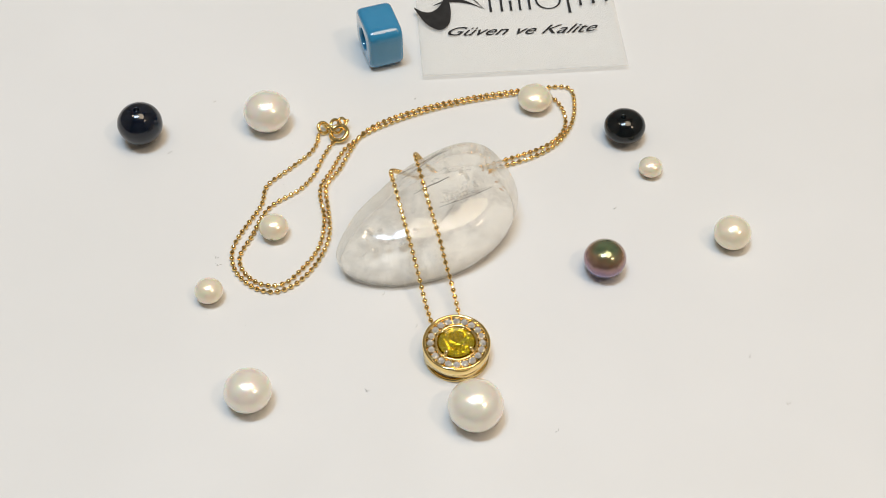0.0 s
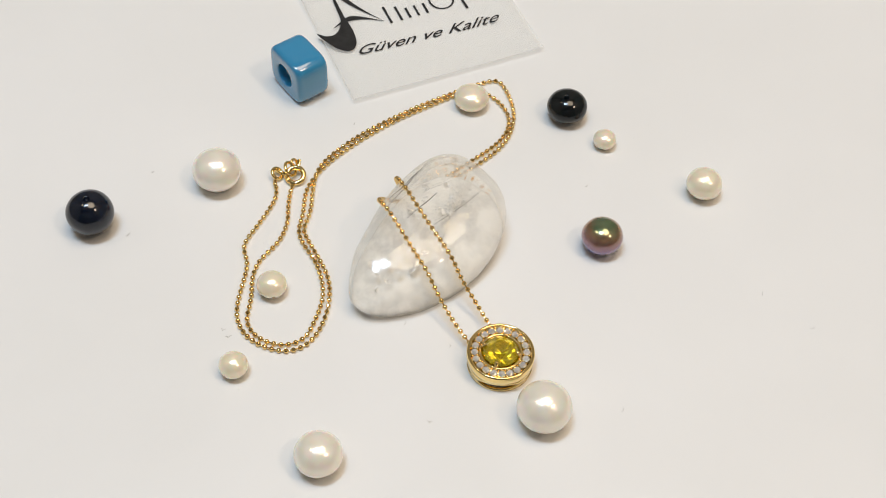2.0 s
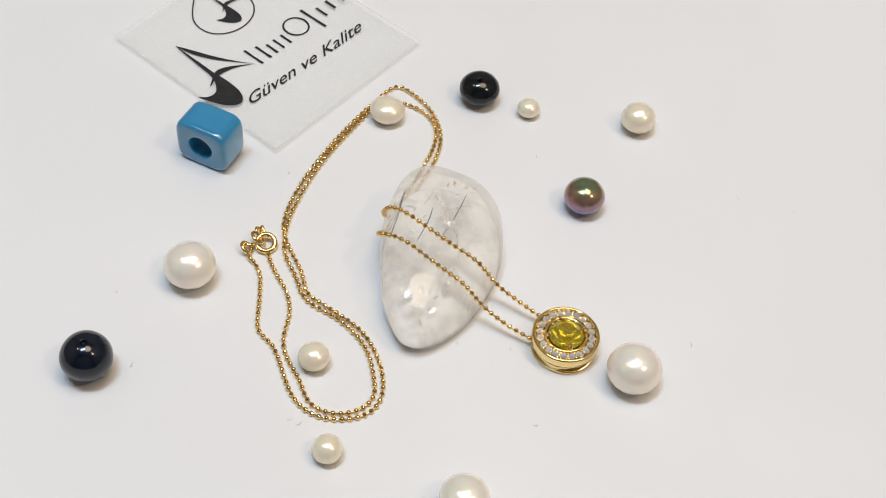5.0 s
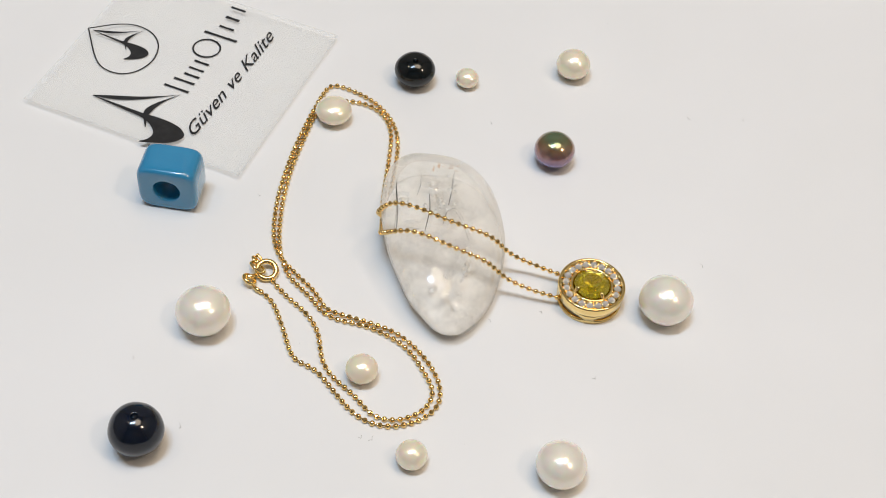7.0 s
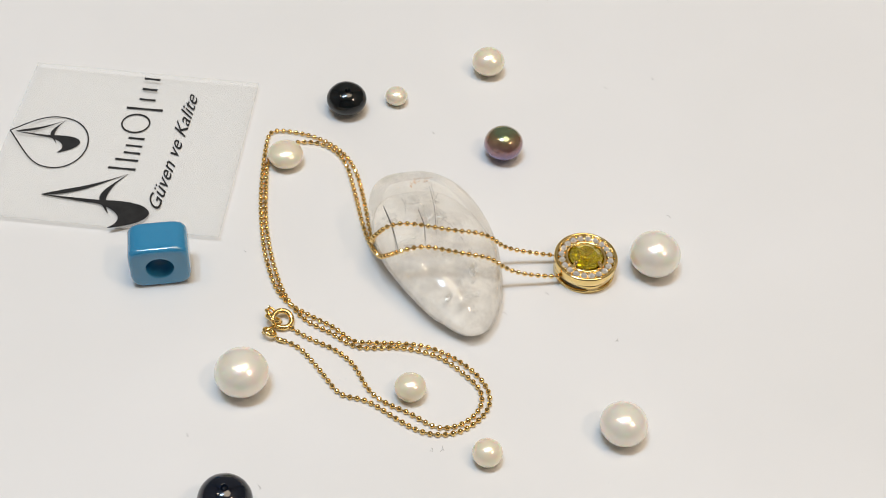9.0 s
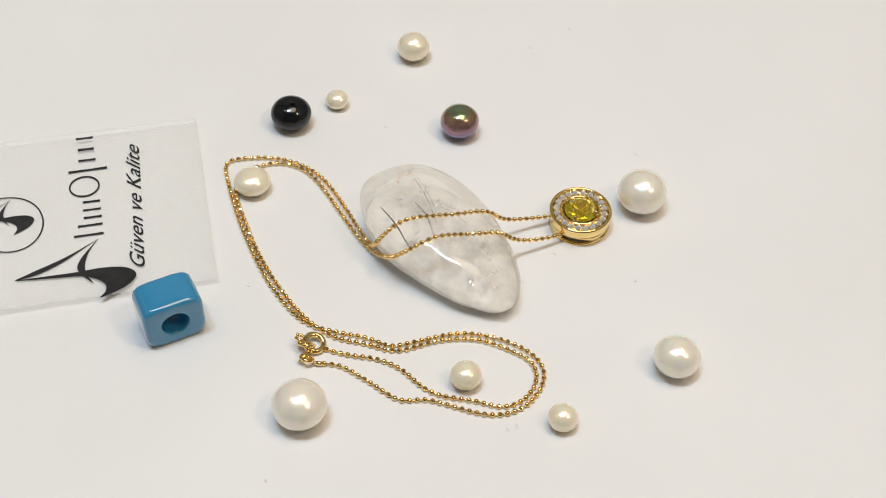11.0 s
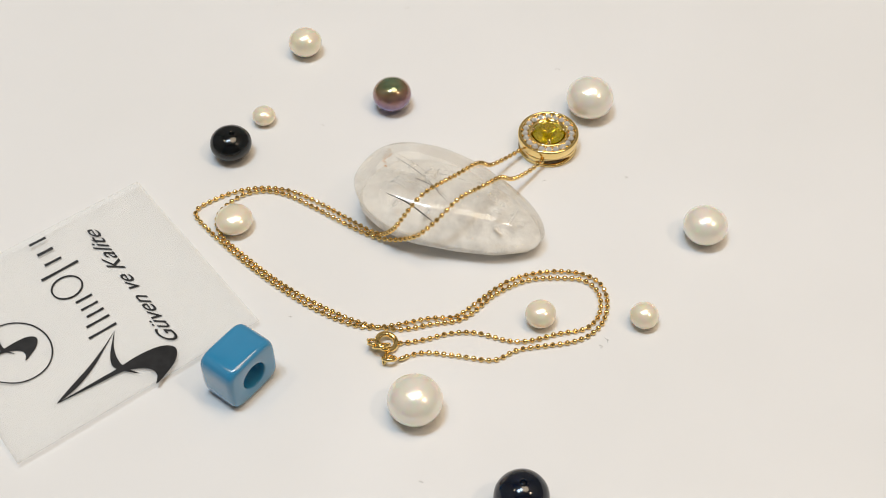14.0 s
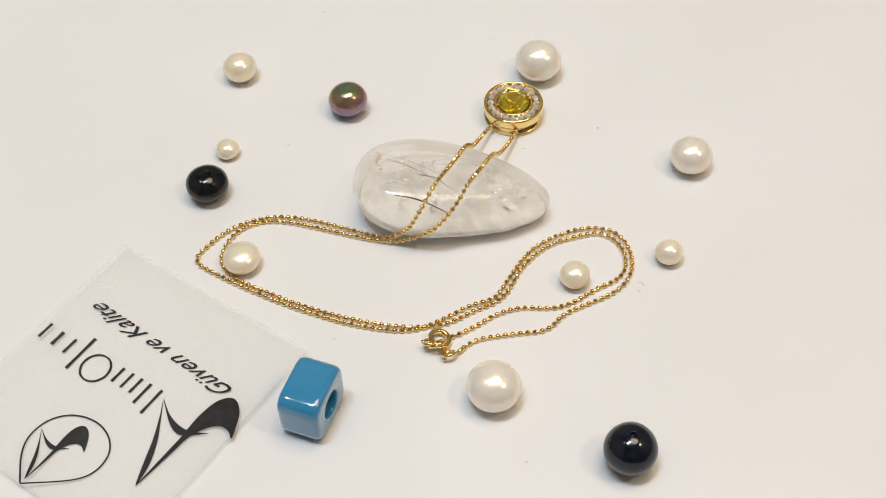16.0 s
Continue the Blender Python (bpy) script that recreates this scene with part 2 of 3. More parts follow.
def spaced(points, step):
    """Points at even steps along a line."""
    out, left = [points[0].copy()], step
    for a, b in zip(points, points[1:]):
        d, at = (b - a).length, 0.0
        while d - at >= left:
            at += left
            out.append(a.lerp(b, at / d))
            left = step
        left -= d - at
    return out


def riding(ob, base=None):
    """Puts a thing on the stand, to turn with it."""
    base = base if base is not None else Matrix.Identity(4)
    ob.matrix_basis = base
    RIDERS.append((ob, base))
    return ob


# ---- the place: a shop room closed round the stand, unseen and assumed ----
def structure(name, bm, mat, label):
    return tagged(new(name, finish(name, bm, mat, False)), label, name.split("_")[0], kind="structure")


structure("tabletop", slab(-0.9, 0.9, -0.75, 1.05, -0.074, -0.034), COUNTER, "pale laminate tabletop under the turning stand")
# ceiling and walls are added, toned dull to deepen reflections in gold and pearls
structure("ceiling", slab(-0.9, 0.9, -0.75, 1.05, 1.75, 1.80), CEIL, "grey-beige ceiling, unseen, added above the display stand")
structure("wall_north", slab(-0.85, 0.85, 1.0, 1.05, -0.034, 1.75), WALL, "plain dull beige wall, unseen, added round the stand")
structure("wall_south", slab(-0.85, 0.85, -0.75, -0.70, -0.034, 1.75), DARK_WALL, "plain dark wall, unseen, added for dark reflections")
structure("wall_east", slab(0.85, 0.90, -0.75, 1.05, -0.034, 1.75), WALL, "plain dull beige wall, unseen, added round the stand")
structure("wall_west", slab(-0.90, -0.85, -0.75, 1.05, -0.034, 1.75), WALL, "plain dull beige wall, unseen, added round the stand")

turntable = tagged(new("turntable"), "round glossy white acrylic turntable platform on the counter", "turntable")
riding(turntable, pose(AXIS[0], AXIS[1], 0))
part("platform", lathe([(0, -0.012), (0.226, -0.012), (0.229, -0.009), (0.230, -0.003), (0.229, -0.0008), (0.226, 0.0), (0, 0.0)], 128), WHITE_TOP, turntable, smooth=False)
part("base", lathe([(0, -0.034), (0.16, -0.034), (0.163, -0.031), (0.163, -0.012), (0, -0.012)], 96), COUNTER, turntable, smooth=False)


# ---- rock crystal ----
ROCK = (-0.00260, 0.14010, 0.00465)
ROCK_TURN, ROCK_A, ROCK_B = 0.5702, 0.01600, 0.00962  # long axis, half length, half width
ROCK_UP, ROCK_DOWN, ROCK_POW, ROCK_LOW = 0.00507, 0.00531, 0.471, 0.539
ROCK_TAPER, ROCK_BULGE, ROCK_BEND, ROCK_SQUARE = 0.256, -0.332, 0.00129, 0.678
ROCK_RISE, ROCK_LEAN, ROCK_SHIFT = 0.300, 0.173, 0.00250


def signed_power(v, k):
    return math.copysign(abs(v) ** k, v)


def rock_mesh(na=132, nb=64):
    """A tumbled pebble: a blunt tapering oval in plan, rounded above and below, higher at its broad end."""
    bm = bmesh.new()
    rings = []
    c0, s0 = math.cos(ROCK_TURN), math.sin(ROCK_TURN)
    for j in range(nb + 1):
        t = -math.pi / 2 + math.pi * j / nb
        sn = math.sin(t)
        cs = max(math.cos(t), 0.0) ** (ROCK_POW if sn > 0 else ROCK_LOW)
        ring = []
        for k in range(1 if cs < 1e-6 else na):
            a = 6.2831853 * k / na
            x = cs * ROCK_A * signed_power(math.cos(a), ROCK_SQUARE)
            f = x / ROCK_A
            y = cs * ROCK_B * signed_power(math.sin(a), ROCK_SQUARE) * (1 + ROCK_TAPER * f + ROCK_BULGE * f * f) + ROCK_BEND * f * f
            x += ROCK_SHIFT * sn
            z = ROCK[2] + (ROCK_UP * (1 + ROCK_RISE * f) if sn > 0 else ROCK_DOWN) * sn + ROCK_LEAN * y
            q = Vector((c0 * x - s0 * y, s0 * x + c0 * y, z))
            d = Vector((q.x, q.y, z - ROCK[2])).normalized()
            q += d * (noise.noise(q * 130.0) * 0.00035 + noise.noise(q * 380.0) * 0.00008)
            ring.append(bm.verts.new((q.x, q.y, max(q.z, 0.00012))))
        rings.append(ring)
    for a, b in zip(rings, rings[1:]):
        for k in range(na):
            j = (k + 1) % na
            if len(a) == 1:
                bm.faces.new((a[0], b[k], b[j]))
            elif len(b) == 1:
                bm.faces.new((a[k], a[j], b[0]))
            else:
                bm.faces.new((a[k], a[j], b[j], b[k]))
    return bm


rock = tagged(new("rock_crystal"), "tumbled clear milky quartz pebble with dark needles inside", "crystal")
riding(rock, pose(ROCK[0], ROCK[1], 0))
_bm = rock_mesh()
_bm.normal_update()
bmesh.ops.recalc_face_normals(_bm, faces=_bm.faces)
_bm.transform(Matrix.Translation((ROCK[0], ROCK[1], 0)))
ROCK_TREE = BVHTree.FromBMesh(_bm)
_bm.transform(Matrix.Translation((-ROCK[0], -ROCK[1], 0)))
part("stone_body", _bm, QUARTZ, rock)


def drawn_in(p, depth):
    """A point moved inside the rock, at least so deep under its skin."""
    q, n, _, d = ROCK_TREE.find_nearest(p)
    if (p - q).dot(n) > 0 or d < depth:
        return q - n * depth
    return p


ROFF = Vector((ROCK[0], ROCK[1], 0))
for a, b, r in (((0.5, 151.4, 10.8), (-6.8, 147.2, 7.6), 0.12), ((1.1, 145.3, 11.0), (-4.8, 143.2, 8.3), 0.08), ((8.2, 144.6, 8.4), (-0.5, 142.0, 6.4), 0.08),
                ((5.0, 149.0, 8.0), (0.8, 147.5, 9.0), 0.04), ((2.5, 142.5, 8.0), (-1.5, 137.0, 6.5), 0.035), ((6.4, 143.0, 8.4), (4.2, 143.6, 8.6), 0.04)):
    A, B = Vector(a) * MM, Vector(b) * MM
    mid = A.lerp(B, 0.5) + Vector((0.3, -0.2, 0.25)) * MM
    pts = [drawn_in(p, 0.00035) - ROFF for p in smooth_line([A, mid, B], 7)]
    part("needle", tube(pts, [r * MM * (0.45 + 0.55 * math.sin(math.pi * (k + 1) / (len(pts) + 1))) for k in range(len(pts))], 6), NEEDLE, rock, "thin dark mineral needle")


def flake(centre, size, turn, rnd, rough=0.25, depth=0.0003):
    """A crinkled sheet with a ragged outline, a healed crack inside the stone."""
    bm = bmesh.new()
    n, rings = 14, 4
    ragged = [rnd.uniform(0.55, 1.0) for _ in range(n)]
    rows = [[bm.verts.new((0, 0, 0))]]
    for k in range(1, rings + 1):
        rows.append([bm.verts.new((size * k / rings * ragged[i] * math.cos(6.2831853 * i / n), 0.6 * size * k / rings * ragged[i] * math.sin(6.2831853 * i / n), size * rough * rnd.uniform(-0.5, 0.5))) for i in range(n)])
    for i in range(n):
        j = (i + 1) % n
        bm.faces.new((rows[0][0], rows[1][i], rows[1][j]))
        for a, b in zip(rows[1:], rows[2:]):
            bm.faces.new((a[i], b[i], b[j], a[j]))
    bm.transform(Matrix.Translation(centre) @ turn)
    for v in bm.verts:
        v.co = drawn_in(v.co, depth) - ROFF
    return bm


rng = random.Random(21)
for x, y, z, size in ((3.4, 144.8, 6.5, 2.4), (1.0, 143.5, 8.0, 1.6), (-13.0, 134.5, 3.0, 2.0), (-12.0, 138.0, 4.5, 1.2), (-8.0, 137.0, 4.0, 1.6), (-3.0, 146.0, 5.5, 1.6), (5.5, 147.0, 6.5, 1.5), (-5.0, 140.5, 7.0, 1.1), (-9.5, 133.0, 2.5, 1.4),
                      (0.5, 149.5, 7.0, 1.3), (2.2, 142.0, 8.6, 1.6), (5.2, 143.2, 8.2, 1.2), (4.0, 146.2, 9.2, 0.9), (-6.5, 135.0, 5.5, 1.4), (-11.0, 134.0, 5.0, 1.1), (-10.2, 136.8, 6.4, 0.9), (-1.2, 145.0, 9.6, 0.8), (6.6, 145.0, 9.4, 0.8), (-12.4, 135.6, 5.6, 1.0), (-9.0, 134.6, 5.8, 0.8), (3.0, 146.6, 10.0, 1.0), (0.6, 141.4, 9.2, 1.2), (-4.2, 136.0, 7.6, 0.9)):
    part("veil", flake(Vector((x, y, z)) * MM, size * MM, pose(0, 0, 0, rng.uniform(-60, 60), rng.uniform(-50, 50), rng.uniform(0, 360)), rng), VEIL, rock, "white healed crack inside the quartz", False)
# a thin uneven white layer, added low inside the skin to brighten the stone
_bm = rock_mesh(96, 40)
for v in _bm.verts:
    v.co.x, v.co.y = 0.96 * v.co.x, 0.96 * v.co.y
    v.co.z = 0.0005 + 0.40 * v.co.z + 0.0003 * noise.noise(v.co * 300.0)
part("brightening_layer", _bm, BRIGHTENER, rock, "white layer added low inside the quartz to brighten it")
for x, y, z, size in ((9.1, 145.6, 8.6, 0.9), (7.9, 147.2, 9.2, 0.5), (8.6, 146.6, 8.9, 0.6), (9.8, 144.8, 7.6, 0.6), (6.8, 147.6, 9.3, 0.4)):
    part("rust_stain", flake(Vector((x, y, z)) * MM, size * MM, pose(0, 0, 0, rng.uniform(-30, 30), rng.uniform(10, 50), rng.uniform(0, 360)), rng, 0.1, 0.00012), RUST, rock, "rusty orange stain under the surface", False)


def pushed_out(p, gap):
    """A point moved clear of the rock."""
    q, n, _, d = ROCK_TREE.find_nearest(p)
    inside = (p - q).dot(n) < 0
    if inside or d < gap:
        top, up, _, _ = ROCK_TREE.ray_cast(Vector((p.x, p.y, 0.05)), Vector((0, 0, -1)))
        if top is not None and up.z > 0.4 and p.z > 0.003:
            return Vector((p.x, p.y, top.z + gap / up.z))
        return q + n * gap
    return p


# ---- necklace ----
BEAD_R, STEP = 0.00043, 0.00118
OVER_A = [(2.9, 121.7, 1.7), (2.1, 125.4, 2.4), (1.2, 129.4, 3.6), (0.0, 132.2, 5.2), (-1.5, 137.2, 8.2), (-3.2, 143.0, 11.3), (-4.5, 148.2, 12.4), (-4.4, 150.9, 9.5), (-1.6, 152.4, 3.5), (1.0, 152.9, 0.8)]
OVER_B = [(-1.6, 121.0, 1.7), (-2.8, 124.8, 2.4), (-3.8, 129.3, 3.8), (-5.2, 132.6, 6.5), (-7.0, 139.4, 10.3), (-8.2, 143.5, 12.0), (-8.7, 147.3, 10.0), (-5.6, 150.3, 4.6), (-1.0, 152.6, 0.9)]
LOOP_A = [(3.6, 154.0), (8.9, 155.8), (15.1, 158.1), (19.1, 160.4), (21.6, 163.1), (23.3, 166.2), (24.2, 169.6), (24.3, 173.4), (24.0, 175.6), (22.6, 176.4), (19.5, 176.1), (15.5, 175.6), (10.0, 174.6), (4.6, 173.4), (-2.7, 171.2), (-6.6, 169.6), (-10.6, 167.6), (-13.2, 165.8), (-15.0, 163.7)]
LOOP_B = [(3.3, 154.9), (8.7, 157.0), (13.9, 159.1), (17.2, 160.5), (19.9, 162.3), (21.7, 164.6), (22.5, 167.2), (22.2, 169.9), (21.3, 172.2), (20.2, 173.6), (18.4, 174.5), (15.9, 174.9), (13.1, 174.4), (7.5, 173.2), (2.9, 172.1), (-2.5, 170.3), (-7.1, 168.3), (-11.4, 166.1), (-14.1, 164.2)]
TAIL_A = [(-16.1, 161.1), (-17.1, 158.7), (-17.9, 156.2), (-19.1, 154.2), (-20.2, 152.5), (-20.4, 151.0), (-19.9, 148.0), (-19.4, 144.7), (-19.1, 141.6), (-19.4, 139.2), (-20.2, 136.6), (-21.4, 134.1), (-22.9, 131.9), (-24.8, 130.0), (-27.2, 128.9), (-29.6, 129.1), (-31.9, 130.4)]
TAIL_A2 = [(-33.8, 132.3), (-34.9, 134.3), (-35.4, 136.9), (-35.0, 139.4), (-34.0, 141.8), (-33.0, 143.8), (-31.8, 146.2), (-30.9, 148.6), (-31.1, 151.3), (-29.8, 153.3), (-27.6, 155.3), (-25.1, 158.0), (-23.2, 160.1), (-22.4, 162.5), (-22.4, 163.4)]
TAIL_B = [(-16.8, 161.7), (-18.1, 159.5), (-18.9, 157.2), (-19.9, 154.7), (-21.1, 152.7), (-21.4, 150.2), (-20.8, 147.5), (-20.2, 144.9), (-20.2, 142.3), (-20.4, 139.8), (-21.1, 137.3), (-22.4, 135.0), (-23.9, 133.0), (-25.4, 131.0), (-27.6, 130.1), (-30.1, 130.5), (-32.4, 132.2)]
TAIL_B2 = [(-33.6, 134.1), (-34.1, 136.6), (-33.0, 139.0), (-32.0, 141.4), (-31.4, 143.8), (-30.4, 146.2), (-28.9, 148.1), (-27.1, 149.4), (-24.9, 151.0), (-23.4, 153.0), (-22.2, 155.3), (-21.6, 157.8), (-20.6, 160.3), (-19.9, 161.9), (-19.3, 162.6)]

necklace = tagged(new("necklace"), "fine gold bead chain necklace with a round halo pendant", "necklace")
NECK = (2.1 * MM, 116.8 * MM)
riding(necklace, pose(NECK[0], NECK[1], 0))
NOFF = Vector((NECK[0], NECK[1], 0))


def bead_mesh(fine):
    bm = bmesh.new()
    bmesh.ops.create_icosphere(bm, subdivisions=fine, radius=BEAD_R)
    return bm


BEAD = finish("bead", bead_mesh(3), GOLD, True)
CUT_BEAD = finish("bead", bead_mesh(2), GOLD, False)  # diamond-cut: small flat facets
rng = random.Random(5)
for over, *flat in ((OVER_A, LOOP_A, TAIL_A, TAIL_A2), (OVER_B, LOOP_B, TAIL_B, TAIL_B2)):
    route = [Vector(p) * MM for p in over] + [Vector((x * MM, y * MM, BEAD_R)) for line in flat for x, y in line]
    line = smooth_line(route, 10)
    line = [pushed_out(p, BEAD_R) for p in line]
    for _ in range(40):  # draws the hanging strands taut over the stone
        mean = [line[0]] + [(a + 2 * b + c) / 4 for a, b, c in zip(line, line[1:], line[2:])] + [line[-1]]
        line = [pushed_out(p, BEAD_R) for p in mean]
    line = [Vector((p.x, p.y, max(p.z, BEAD_R))) for p in line]
    beads = spaced(line, STEP)
    part("link_wire", tube([p - NOFF for p in beads], 0.00013, 6), GOLD_PLAIN, necklace, "thin gold wire between the beads")
    for p in beads:
        ob = new("bead", CUT_BEAD if rng.random() < 0.36 else BEAD)
        ob.parent = necklace
        ob.matrix_basis = Matrix.Translation(p - NOFF) @ pose(0, 0, 0, rng.uniform(0, 360), rng.uniform(0, 360), rng.uniform(0, 360))

# clasp: spring ring, its lever, the small closing rings
def ring_part(name, x, y, z, big, thin, rx, ry, rz, label):
    pts = [(big * MM * math.cos(6.2831853 * k / 40), big * MM * math.sin(6.2831853 * k / 40), 0) for k in range(40)]
    part(name, tube(pts, thin * MM, 12, True), GOLD_PLAIN, necklace, label, at=pose(x * MM - NECK[0], y * MM - NECK[1], z * MM, rx, ry, rz))


ring_part("clasp_ring", -18.6, 164.0, 1.0, 1.50, 0.46, 14, -10, 0, "polished gold spring ring of the clasp")
ring_part("closing_ring", -19.1, 165.3, 1.45, 1.25, 0.30, 38, 30, 35, "small gold ring hooked through the clasp")
ring_part("link_ring", -18.2, 166.2, 1.55, 0.75, 0.27, 58, -20, 60, "tiny gold ring hooked into the closing ring")
ring_part("jump_ring", -21.5, 165.4, 0.95, 0.98, 0.33, 32, 24, 20, "small gold jump ring at the chain's end")
part("clasp_lever", tube(smooth_line([(x * MM - NECK[0], y * MM - NECK[1], z * MM) for x, y, z in ((-17.7, 165.3, 1.3), (-17.3, 166.0, 1.6), (-17.2, 166.7, 1.7))], 5), [0.00026] * 8 + [0.00034, 0.00042, 0.00028], 8), GOLD_PLAIN, necklace, "tiny gold lever knob")
part("end_tag", tube([(x * MM - NECK[0], y * MM - NECK[1], z * MM) for x, y, z in ((-20.3, 165.0, 0.9), (-21.0, 165.9, 0.75), (-21.7, 166.6, 0.6))], [0.00030, 0.00042, 0.00026], 8), GOLD_PLAIN, necklace, "small gold tag between the rings")
part("end_cap", tube([(x * MM - NECK[0], y * MM - NECK[1], z * MM) for x, y, z in ((-22.3, 164.2, 0.7), (-22.4, 163.5, 0.55), (-22.4, 162.8, 0.45))], [0.00028, 0.0004, 0.0003], 8), GOLD_PLAIN, necklace, "gold end cap")

# pendant
PS = 1.04 * MM  # millimetres of the pendant, as built
pendant = part("pendant", lathe([(r * PS, z * PS) for r, z in ((4.55, 1.75), (5.05, 1.72), (5.15, 1.85), (5.15, 2.85), (5.08, 3.02), (4.92, 3.12), (4.72, 3.10), (4.60, 2.98), (4.56, 2.72),
                (3.34, 2.72), (3.30, 2.95), (3.18, 3.05), (2.95, 3.02), (2.78, 2.85), (2.64, 2.66), (2.25, 2.40), (2.1, 1.2), (2.9, 1.2), (4.3, 1.5))], 96, True), GOLD_PLAIN, necklace, "round polished gold halo setting", at=Matrix.Diagonal((1, 1, 1.13, 1)))


def strip(lo, hi, r_out, r_in, n=192):
    """A ring wall between two heights that vary round it."""
    bm = bmesh.new()
    rings = []
    for k in range(n):
        a = 360.0 * k / n
        c, s = math.cos(radians(a)), math.sin(radians(a))
        z0, z1 = lo(a), hi(a)
        rings.append([bm.verts.new((r * c * PS, r * s * PS, z * PS)) for r, z in ((r_out, z0), (r_out, z1), (r_in, z1), (r_in, z0))])
    for k in range(n):
        a, b = rings[k], rings[(k + 1) % n]
        for i in range(4):
            j = (i + 1) % 4
            bm.faces.new((a[i], b[i], b[j], a[j]))
    return bm


def window(a):
    """How far a side opening is open at an angle: four lens-shaped openings."""
    u = ((a - 20.0) % 90.0) / 90.0
    return max(0.0, math.sin(math.pi * min(max((u - 0.09) / 0.82, 0.0), 1.0))) ** 0.55


part("side_band", strip(lambda a: 0.78 + 0.80 * window(a), lambda a: 1.80, 5.08, 4.6), GOLD_PLAIN, pendant)
part("foot_band", strip(lambda a: 0.0, lambda a: 0.78 - 0.44 * window(a), 5.0, 4.5), GOLD_PLAIN, pendant)
part("inner_cup", lathe([(r * PS, z * PS) for r, z in ((0, 0.25), (3.9, 0.25), (4.1, 0.5), (4.1, 1.6), (3.9, 1.6), (3.9, 0.6), (0, 0.5))], 64), GOLD, pendant)


def brilliant(r, table, crown, girdle, pavilion, n=8):
    """A round brilliant: table, star and kite facets above, pavilion below."""
    bm = bmesh.new()
    ring = lambda k, rad, z, off: bm.verts.new((rad * math.cos(6.2831853 * (k + off) / n), rad * math.sin(6.2831853 * (k + off) / n), z))
    t = [ring(k, r * table, crown, 0) for k in range(n)]
    m = [ring(k, r * (table + 1) / 2 * 1.02, crown * 0.58, 0.5) for k in range(n)]
    g = [ring(k / 2, r, girdle, 0) for k in range(2 * n)]
    h = [ring(k / 2, r, -girdle, 0) for k in range(2 * n)]
    low = [ring(k, r * 0.45, -pavilion * 0.6, 0.5) for k in range(n)]
    tip = bm.verts.new((0, 0, -pavilion))
    bm.faces.new(t)
    for k in range(n):
        j = (k + 1) % n
        bm.faces.new((t[k], m[k], t[j]))
        bm.faces.new((t[k], m[k - 1], g[2 * k]))
        bm.faces.new((t[k], g[2 * k], m[k]))
        bm.faces.new((m[k], g[2 * k], g[2 * k + 1]))
        bm.faces.new((m[k], g[2 * k + 1], g[(2 * k + 2) % (2 * n)]))
        bm.faces.new((h[2 * k], h[2 * k + 1], low[k]))
        bm.faces.new((h[2 * k + 1], h[(2 * k + 2) % (2 * n)], low[k]))
        bm.faces.new((h[2 * k], low[k], tip))
        bm.faces.new((h[2 * k], tip, low[k - 1]))
    for k in range(2 * n):
        j = (k + 1) % (2 * n)
        bm.faces.new((g[k], h[k], h[j], g[j]))
    return bm


part("centre_stone", brilliant(2.72 * PS, 0.5, 1.0 * PS, 0.06 * PS, 2.0 * PS, 9), YELLOW_STONE, pendant, "round faceted bright yellow stone", False, pose(0, 0, 3.0 * PS, 0, 0, 12))
for k in range(4):
    a = radians(45 + 90 * k + 10)
    c, s = math.cos(a), math.sin(a)
    part("prong", tube([(2.95 * c * PS, 2.95 * s * PS, 2.4 * PS), (2.85 * c * PS, 2.85 * s * PS, 3.2 * PS), (2.6 * c * PS, 2.6 * s * PS, 3.52 * PS), (2.3 * c * PS, 2.3 * s * PS, 3.6 * PS)], [0.0003, 0.00034, 0.00036, 0.00026], 8), GOLD_PLAIN, pendant)
HALO = finish("halo_stone", brilliant(0.58 * PS, 0.5, 0.32 * PS, 0.02 * PS, 0.35 * PS, 6), STONE, False)
GRAIN = bmesh.new()
bmesh.ops.create_icosphere(GRAIN, subdivisions=2, radius=0.16 * PS)
GRAIN = finish("grain", GRAIN, GOLD_PLAIN)
for k in range(20):
    a = 18.0 * k
    for name, data, r, z, da in (("halo_stone", HALO, 3.95, 2.88, 0), ("grain", GRAIN, 4.35, 2.84, 9), ("grain", GRAIN, 3.55, 2.84, 9)):
        ob = new(name, data)
        ob.parent = pendant
        ob.matrix_basis = pose(0, 0, 0, 0, 0, a + da) @ pose(r * PS, 0, z * PS, 4 * math.sin(5.1 * k), 4 * math.cos(3.7 * k), 37 * k)


